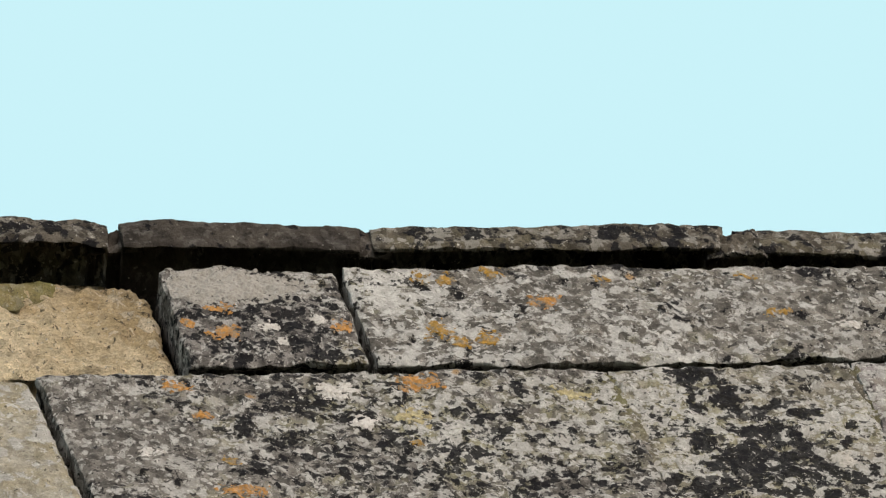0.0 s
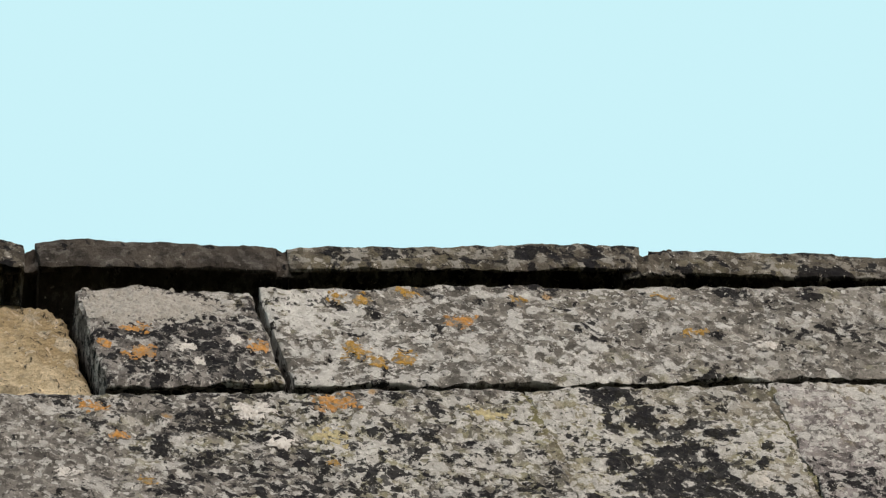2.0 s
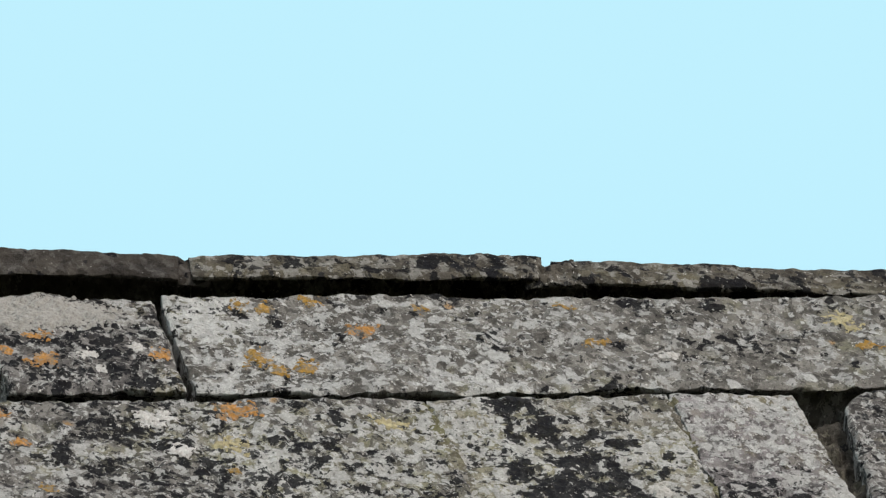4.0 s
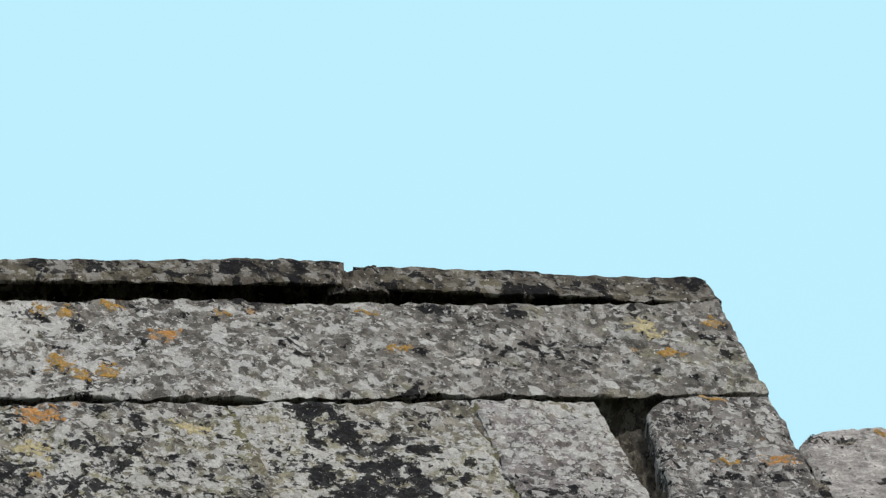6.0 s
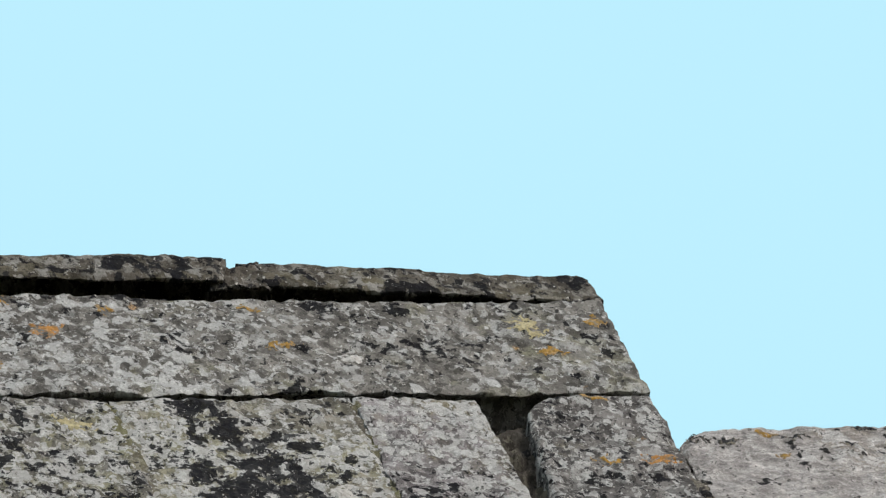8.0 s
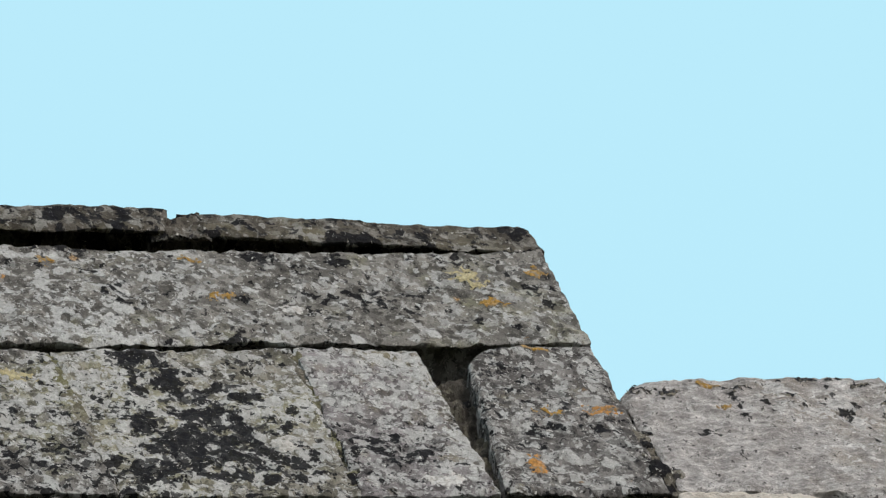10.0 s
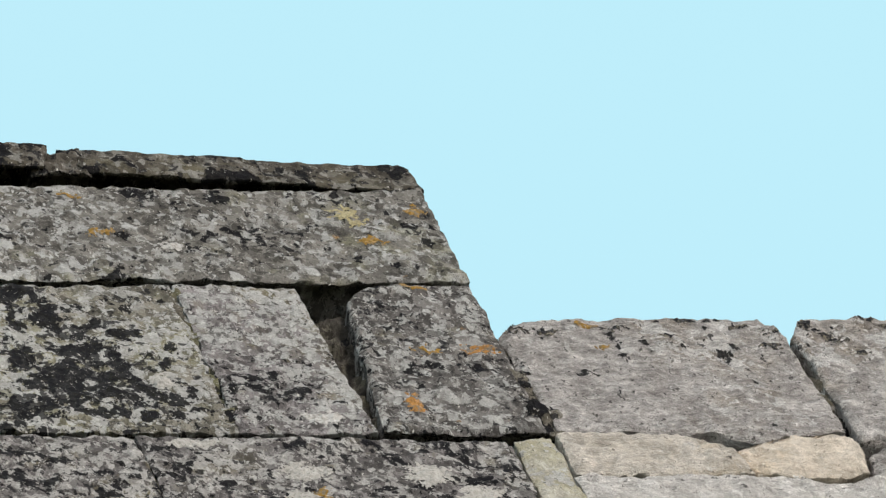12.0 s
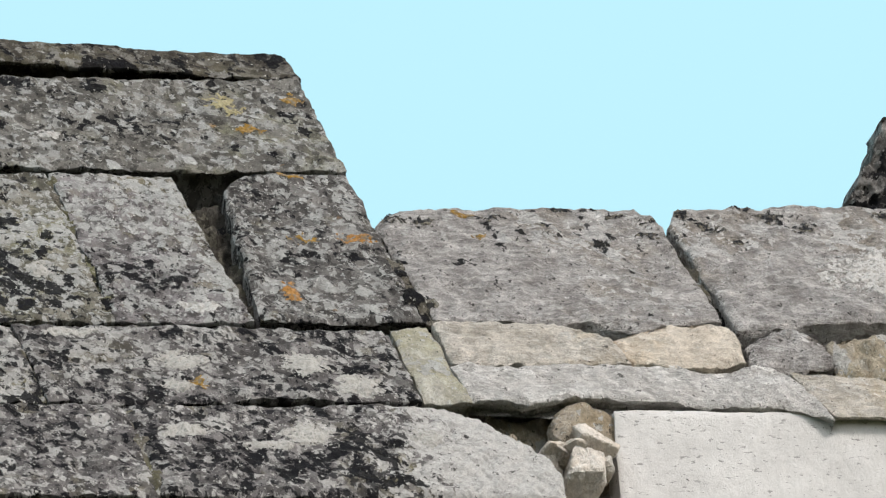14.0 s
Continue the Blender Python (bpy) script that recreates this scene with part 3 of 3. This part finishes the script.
s8 = Slab("slab", high_wall, [(-0.188, -0.078), (-0.172, -0.052), (-0.150, -0.034), (-0.110, -0.020), (0.006, -0.010)], [(-0.234, -0.535), (-0.004, -0.532)], GREY, n=0.002, seed=9, worn=0.012)
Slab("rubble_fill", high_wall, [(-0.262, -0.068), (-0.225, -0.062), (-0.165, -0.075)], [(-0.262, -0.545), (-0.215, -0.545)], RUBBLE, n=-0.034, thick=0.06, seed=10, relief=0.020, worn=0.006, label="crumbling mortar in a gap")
# third and fourth courses
Slab("slab", high_wall, [(-2.3, -0.56), (-0.593, -0.570)], [(-2.3, -0.83), (-0.593, -0.828)], GREY_LOW, n=0.0, seed=11)
s9 = Slab("slab", high_wall, [(-0.590, -0.566), (-0.30, -0.570), (-0.10, -0.566), (-0.074, -0.572), (-0.069, -0.592)], [(-0.590, -0.828), (-0.074, -0.812)], GREY_LOW, n=0.002, seed=12, worn=0.005)
Slab("slab", high_wall, [(-0.79, -0.838), (-0.492, -0.838)], [(-0.80, -1.135), (-0.503, -1.130)], GREY_FOOT, n=0.003, seed=18, worn=0.006)
Slab("mortar_joint", high_wall, [(-0.505, -0.845), (-0.476, -0.845)], [(-0.516, -1.125), (-0.486, -1.125)], MORTAR, n=-0.001, thick=0.05, seed=19, relief=0.006, worn=0.004)
s10 = Slab("slab", high_wall, [(-0.490, -0.834), (-0.075, -0.828), (-0.040, -0.840), (-0.012, -0.866), (0.010, -0.918), (0.034, -0.962), (0.056, -1.000), (0.062, -1.06)], [(-0.500, -1.130), (-0.184, -1.125), (0.050, -1.125)], GREY_FOOT, n=0.004, seed=13, worn=0.012, label="grey slab with a broken rounded pale end")
Slab("slab", high_wall, [(-2.3, -0.842), (-0.80, -0.842)], [(-2.3, -1.135), (-0.81, -1.135)], GREY_MID, n=0.002, seed=14)
Slab("slab", high_wall, [(-2.3, -1.15), (-0.55, -1.15)], [(-2.3, -1.60), (-0.55, -1.60)], GREY_MID, n=0.0, seed=15, cell=(0.012, 0.02))
Slab("slab", high_wall, [(-0.54, -1.145), (0.04, -1.145)], [(-0.54, -1.60), (0.04, -1.60)], GREY_MID, n=0.0, seed=16, cell=(0.012, 0.02))
# cap course
Slab("cap_stone", high_wall, [(-2.3, 0.478), (-1.596, 0.478), (-1.450, 0.478), (-1.412, 0.452)], [(-2.3, 0.39), (-1.609, 0.394), (-1.456, 0.395), (-1.422, 0.372)], CAP, n=0.03, seed=20, rough=0.6, thick=0.17, worn=0.007, relief=0.006, lip=0.042)
Slab("cap_stone", high_wall, [(-1.393, 0.462), (-1.360, 0.466), (-1.227, 0.450), (-1.075, 0.440), (-1.052, 0.424)], [(-1.397, 0.376), (-1.257, 0.370), (-1.066, 0.346)], CAP_DARK, n=0.03, seed=21, rough=0.6, lip=0.03, thick=0.17, worn=0.006, label="smooth dark brown cap stone")
Slab("cap_stone", high_wall, [(-1.036, 0.436), (-0.9, 0.442), (-0.55, 0.440), (-0.525, 0.424)], [(-1.041, 0.358), (-0.771, 0.356), (-0.541, 0.348)], CAP, n=0.027, seed=22, rough=0.6, lip=0.05, thick=0.17, worn=0.006, chips=0.008)
Slab("cap_stone", high_wall, [(-0.506, 0.432), (-0.321, 0.432), (0.006, 0.454), (0.020, 0.440)], [(-0.480, 0.356), (-0.341, 0.346), (-0.10, 0.350), (0.020, 0.352)], CAP, n=0.022, n_right=0.0, seed=23, rough=0.6, lip=0.05, thick=0.16, worn=0.006)
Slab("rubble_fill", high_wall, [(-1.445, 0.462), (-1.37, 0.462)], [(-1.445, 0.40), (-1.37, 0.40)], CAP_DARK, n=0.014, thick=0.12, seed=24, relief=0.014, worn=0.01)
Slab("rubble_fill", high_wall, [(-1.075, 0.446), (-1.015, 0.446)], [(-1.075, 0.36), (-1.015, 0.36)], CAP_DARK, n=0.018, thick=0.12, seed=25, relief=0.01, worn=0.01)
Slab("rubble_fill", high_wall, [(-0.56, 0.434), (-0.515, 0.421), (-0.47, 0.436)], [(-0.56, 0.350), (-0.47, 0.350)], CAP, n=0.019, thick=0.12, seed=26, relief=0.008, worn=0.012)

for top, bottom, n in (([(-0.795, -0.05), (-0.772, -0.05)], [(-0.793, -0.545), (-0.765, -0.545)], -0.003), ([(-0.442, -0.04), (-0.422, -0.04)], [(-0.455, -0.545), (-0.428, -0.545)], -0.003),
                       ([(-1.602, -0.08), (-1.575, -0.08)], [(-1.588, -0.545), (-1.556, -0.545)], -0.035), ([(-0.60, -0.575), (-0.578, -0.575)], [(-0.604, -0.825), (-0.578, -0.825)], -0.002)):
    Slab("mortar_joint", high_wall, top, bottom, MORTAR, n=n, thick=0.05, seed=27 + int(-10 * top[0][0]), relief=0.006, worn=0.004)
for top, bottom, n in (([(-0.012, -0.225), (0.028, -0.20)], [(-0.018, -0.535), (0.028, -0.535)], -0.010), ([(0.415, -0.225), (0.450, -0.215)], [(0.410, -0.53), (0.450, -0.53)], -0.012)):
    Slab("mortar_joint", low_wall, top, bottom, MORTAR, n=n, thick=0.05, seed=47, relief=0.012, worn=0.004)

# the lower wall: sloping blocks, a thin course of rubble, a ledge, dressed blocks under it
r1 = Slab("block", low_wall, [(0.006, -0.186), (0.030, -0.145), (0.054, -0.122), (0.396, -0.116), (0.424, -0.192)], [(0.013, -0.520), (0.245, -0.520), (0.300, -0.555), (0.425, -0.515)], BUFF, n=0.0, seed=30, lip=None, worn=0.009, relief=0.0055, rough=0.9, label="worn grey-buff coping block")
r2 = Slab("block", low_wall, [(0.432, -0.184), (0.450, -0.136), (0.466, -0.122), (0.550, -0.107), (0.780, -0.095), (1.5, -0.097)], [(0.440, -0.540), (0.553, -0.522), (0.660, -0.517), (1.5, -0.51)], BUFF, n=0.004, seed=31, lip=None, worn=0.009, relief=0.0055, rough=0.9, label="worn grey-buff coping block")
Slab("rubble_stone", low_wall, [(0.008, -0.528), (0.076, -0.524), (0.155, -0.528), (0.218, -0.560), (0.246, -0.580)], [(0.004, -0.666), (0.120, -0.668), (0.256, -0.664)], CREAM, n=0.000, seed=32, worn=0.009, relief=0.007, rough=0.7, lip=0.01)
Slab("rubble_stone", low_wall, [(0.240, -0.594), (0.273, -0.572), (0.313, -0.543), (0.405, -0.522), (0.420, -0.545), (0.430, -0.597)], [(0.256, -0.660), (0.315, -0.682), (0.360, -0.684), (0.421, -0.660)], SAND, n=0.006, seed=33, worn=0.014, relief=0.009, rough=0.7, lip=0.006, label="rough yellow rubble stone")
Slab("rubble_stone", low_wall, [(0.434, -0.597), (0.470, -0.560), (0.490, -0.546), (0.518, -0.534), (0.553, -0.578)], [(0.428, -0.662), (0.496, -0.668), (0.552, -0.655)], BUFF, n=0.002, seed=34, worn=0.015, relief=0.012, rough=0.8, lip=0.006)
Slab("rubble_stone", low_wall, [(0.552, -0.575), (0.600, -0.535), (0.662, -0.530)], [(0.552, -0.680), (0.612, -0.690), (0.665, -0.690)], TAN, n=-0.008, seed=35, worn=0.02, relief=0.014)
Slab("rubble_stone", low_wall, [(0.67, -0.53), (1.5, -0.53)], [(0.67, -0.69), (1.5, -0.69)], TAN, n=-0.02, seed=36, worn=0.02, relief=0.012)
Slab("ledge_stone", low_wall, [(-0.057, -0.548), (-0.002, -0.536)], [(-0.068, -0.800), (0.001, -0.792)], STUB, n=-0.005, seed=37, worn=0.005, wobble=0.002, rough=0.9, relief=0.0045, thick=0.03, label="greenish-grey stub of a ledge")
Slab("ledge_stone", low_wall, [(0.000, -0.670), (0.08, -0.671), (0.195, -0.662), (0.306, -0.668), (0.358, -0.682), (0.428, -0.663), (0.474, -0.674)], [(0.000, -0.790), (0.030, -0.784), (0.081, -0.802), (0.152, -0.774), (0.278, -0.776), (0.37, -0.792), (0.447, -0.800), (0.502, -0.826)], LEDGE, n=-0.005, seed=38, worn=0.007, relief=0.006, rough=0.75, wobble=0.004, thick=0.026, lip=0.02)
Slab("ledge_stone", low_wall, [(0.478, -0.678), (0.608, -0.690), (1.5, -0.70)], [(0.506, -0.822), (0.568, -0.820), (1.5, -0.822)], CREAM, n=-0.003, seed=39, worn=0.006, relief=0.006, rough=0.6, thick=0.026, lip=0.02)
front = upright(ledge[0] + 0.03)
Slab("ashlar_block", low_wall, [(0.197, -0.613), (1.5, -0.613)], [(0.186, -1.02), (1.5, -1.02)], WHITE, face=front, seed=40, worn=0.004, relief=0.001, wobble=0.002, lip=None, thick=0.14, label="clean white dressed limestone block")
Slab("rubble_fill", low_wall, [(0.035, -0.60), (0.20, -0.60)], [(0.06, -0.78), (0.20, -0.78)], TAN, face=upright(ledge[0] + 0.085), thick=0.06, seed=42, relief=0.012, worn=0.01, label="brown rubble at the back of a hole")


def loose_stone(a, z, y, size, seed, material=LUMP):
    """A broken lump of stone with flat cleft faces."""
    rng = random.Random(seed)
    bm = bmesh.new()
    bmesh.ops.create_icosphere(bm, subdivisions=4, radius=1.0)
    cuts = [(Vector((rng.gauss(0, 1), rng.gauss(0, 1), rng.gauss(0, 1))).normalized(), rng.uniform(0.40, 0.80)) for _ in range(9)]
    for v in bm.verts:
        d = v.co.normalized()
        r = min([1.0] + [k / max(d.dot(n), 1e-3) for n, k in cuts if d.dot(n) > 0.05])
        r += 0.05 * noise.fractal(d * 4 + Vector((seed, 0, 0)), 0.9, 2.0, 4)
        v.co = Vector((d.x * size[0], d.y * size[1], d.z * size[2])) * r
    me = bpy.data.meshes.new("loose_stone")
    bm.to_mesh(me)
    bm.free()
    me.materials.append(material)
    ob = new("loose_stone", me)
    ob.location = CORNER + Vector((a, ledge[0] + y, z))
    tagged(ob, "broken cream limestone lump lying in a hole of the wall", "stone", "rubble in the hole")


loose_stone(0.160, -0.640, 0.060, (0.050, 0.05, 0.046), 1, TAN_LUMP)
loose_stone(0.158, -0.668, 0.022, (0.040, 0.045, 0.034), 12)
loose_stone(0.140, -0.724, 0.015, (0.050, 0.05, 0.052), 13)
loose_stone(0.112, -0.684, 0.035, (0.034, 0.05, 0.022), 4)
loose_stone(0.135, -0.682, 0.030, (0.022, 0.04, 0.020), 8)
loose_stone(0.172, -0.703, 0.035, (0.020, 0.04, 0.022), 5)
loose_stone(0.098, -0.712, 0.055, (0.045, 0.06, 0.030), 6)
loose_stone(0.052, -0.655, 0.060, (0.020, 0.03, 0.020), 9, TAN_LUMP)
loose_stone(0.150, -0.800, 0.05, (0.060, 0.07, 0.050), 7)

# lichens that stand out singly
for k, (sl, a, b, wa, wb) in enumerate([
        (s2, -1.290, 0.184, 0.05, 0.05), (s2, -1.300, 0.094, 0.055, 0.06), (s2, -1.345, 0.137, 0.025, 0.04), (s2, -1.127, 0.114, 0.04, 0.07),
        (s5, -1.053, -0.085, 0.075, 0.07), (s5, -1.396, -0.095, 0.045, 0.05), (s3, -0.823, 0.198, 0.05, 0.05), (s8, -0.037, -0.251, 0.055, 0.05),
        (s8, -0.174, -0.447, 0.03, 0.07), (s5, -1.362, -0.466, 0.07, 0.05), (s5, -1.368, -0.187, 0.035, 0.04)]):
    sl.lichen("lichen", a, b, 0.9 * wa, 0.9 * wb, ORANGE, 60 + k, label="orange crust of lichen", ragged=0.75)
for k, (sl, a, b, wa, wb) in enumerate([
        (s3, -0.992, 0.102, 0.050, 0.075), (s3, -0.968, 0.058, 0.035, 0.045), (s3, -0.928, 0.070, 0.038, 0.060), (s3, -0.985, 0.305, 0.035, 0.04), (s3, -0.951, 0.295, 0.035, 0.04),
        (s3, -0.880, 0.315, 0.05, 0.04), (s3, -0.730, 0.282, 0.035, 0.04), (s3, -0.519, 0.288, 0.04, 0.03), (s3, -0.490, 0.151, 0.05, 0.03),
        (s3, -0.101, 0.139, 0.04, 0.035), (s3, -0.016, 0.257, 0.03, 0.05), (s8, -0.081, -0.035, 0.04, 0.03), (s8, -0.113, -0.251, 0.04, 0.035),
        (s5, -1.093, -0.298, 0.03, 0.03), (s5, -1.360, -0.354, 0.03, 0.04), (r1, 0.145, -0.150, 0.04, 0.02), (r1, 0.151, -0.232, 0.03, 0.03), (s9, -0.373, -0.763, 0.03, 0.04)]):
    sl.lichen("lichen", a, b, 0.9 * wa, 0.95 * wb, OCHRE, 90 + k, label="golden yellow crust of lichen", ragged=0.75)

for k, (sl, a, b, wa, wb) in enumerate([
        (s9, -0.211, -0.699, 0.080, 0.100), (s9, -0.155, -0.770, 0.085, 0.085), (s9, -0.377, -0.687, 0.085, 0.075), (s9, -0.394, -0.767, 0.065, 0.05), (s9, -0.515, -0.594, 0.08, 0.04),
        (s10, -0.262, -0.938, 0.090, 0.085), (s10, -0.317, -0.970, 0.08, 0.04), (s10, -0.425, -0.930, 0.08, 0.06), (s10, -0.101, -0.949, 0.05, 0.06), (s6, -0.512, -0.373, 0.045, 0.06)]):
    sl.lichen("lichen", a, b, 0.8 * wa, 0.85 * wb, PALE, 130 + k, 0.15, "pale grey crust of lichen", 0.4)

s2.lichen("lichen", -1.270, 0.268, 0.20, 0.12, FILM, 151, 0.35, "thin pale grey crust", 0.5)
r2.lichen("lichen", 0.71, -0.35, 0.17, 0.14, CHALKY, 150, 0.3, label="pale grey crust of lichen")
for k, (sl, a, b, wa, wb) in enumerate([
        (r1, 0.075, -0.178, 0.035, 0.035), (r1, 0.395, -0.215, 0.03, 0.03), (r1, 0.25, -0.195, 0.022, 0.025), (r1, 0.355, -0.158, 0.03, 0.015), (r1, 0.175, -0.160, 0.03, 0.025),
        (r1, 0.030, -0.165, 0.035, 0.04), (r1, 0.30, -0.135, 0.06, 0.012), (r1, 0.405, -0.178, 0.025, 0.03), (r2, 0.458, -0.15, 0.035, 0.05), (r2, 0.56, -0.115, 0.05, 0.015), (r2, 0.485, -0.178, 0.040, 0.05), (r2, 0.600, -0.145, 0.06, 0.035), (r2, 0.625, -0.185, 0.04, 0.03), (r2, 0.76, -0.130, 0.03, 0.02), (r2, 0.52, -0.24, 0.03, 0.02)]):
    sl.lichen("lichen", a, b, wa, wb, BLACK, 160 + k, label="black crust of lichen")

for k, (sl, a, b, wa, wb) in enumerate([
        (s2, -1.236, 0.114, 0.030, 0.035), (s2, -1.160, 0.129, 0.025, 0.040), (s2, -1.223, 0.057, 0.020, 0.020), (s3, -0.404, 0.108, 0.050, 0.030),
        (s7, -0.317, -0.501, 0.060, 0.045), (s5, -1.469, -0.330, 0.045, 0.040), (s5, -1.170, -0.107, 0.070, 0.060), (s5, -1.158, -0.219, 0.045, 0.055)]):
    sl.lichen("lichen", a, b, wa, wb, CHALKY, 190 + k, label="chalky white crust of lichen", ragged=0.7)
for k, (sl, a, b, wa, wb) in enumerate([(s3, -0.118, 0.247, 0.050, 0.060), (s3, -0.113, 0.215, 0.030, 0.030), (s5, -1.080, -0.201, 0.045, 0.060), (s5, -0.846, -0.136, 0.050, 0.050)]):
    sl.lichen("lichen", a, b, wa, wb, STRAW, 210 + k, label="pale straw-yellow crust of lichen")

# ---- the rough remnant of a wall further back ----
def far_wall():
    body = prism("wall_far", [(2.62, GROUND_Z), (2.62, 0.9), (3.4, 0.9), (3.4, GROUND_Z)], 1.98, 4.2, ROUGH)
    tagged(body, "dark rough stump of a rubble wall further back", "wall", kind="structure")
    Slab("rough_face", body, [(1.565, 1.17), (1.595, 1.219), (1.618, 1.261), (1.655, 1.310), (1.668, 1.359), (1.690, 1.398), (1.712, 1.414), (1.85, 1.51), (2.4, 1.6), (3.6, 1.65)],
         [(1.57, 1.08), (1.9, 0.9), (3.6, 0.88)], ROUGH, face=upright(2.5), thick=0.10, seed=50, relief=0.016, worn=0.008, wobble=0.010, cell=(0.006, 0.012))


far_wall()
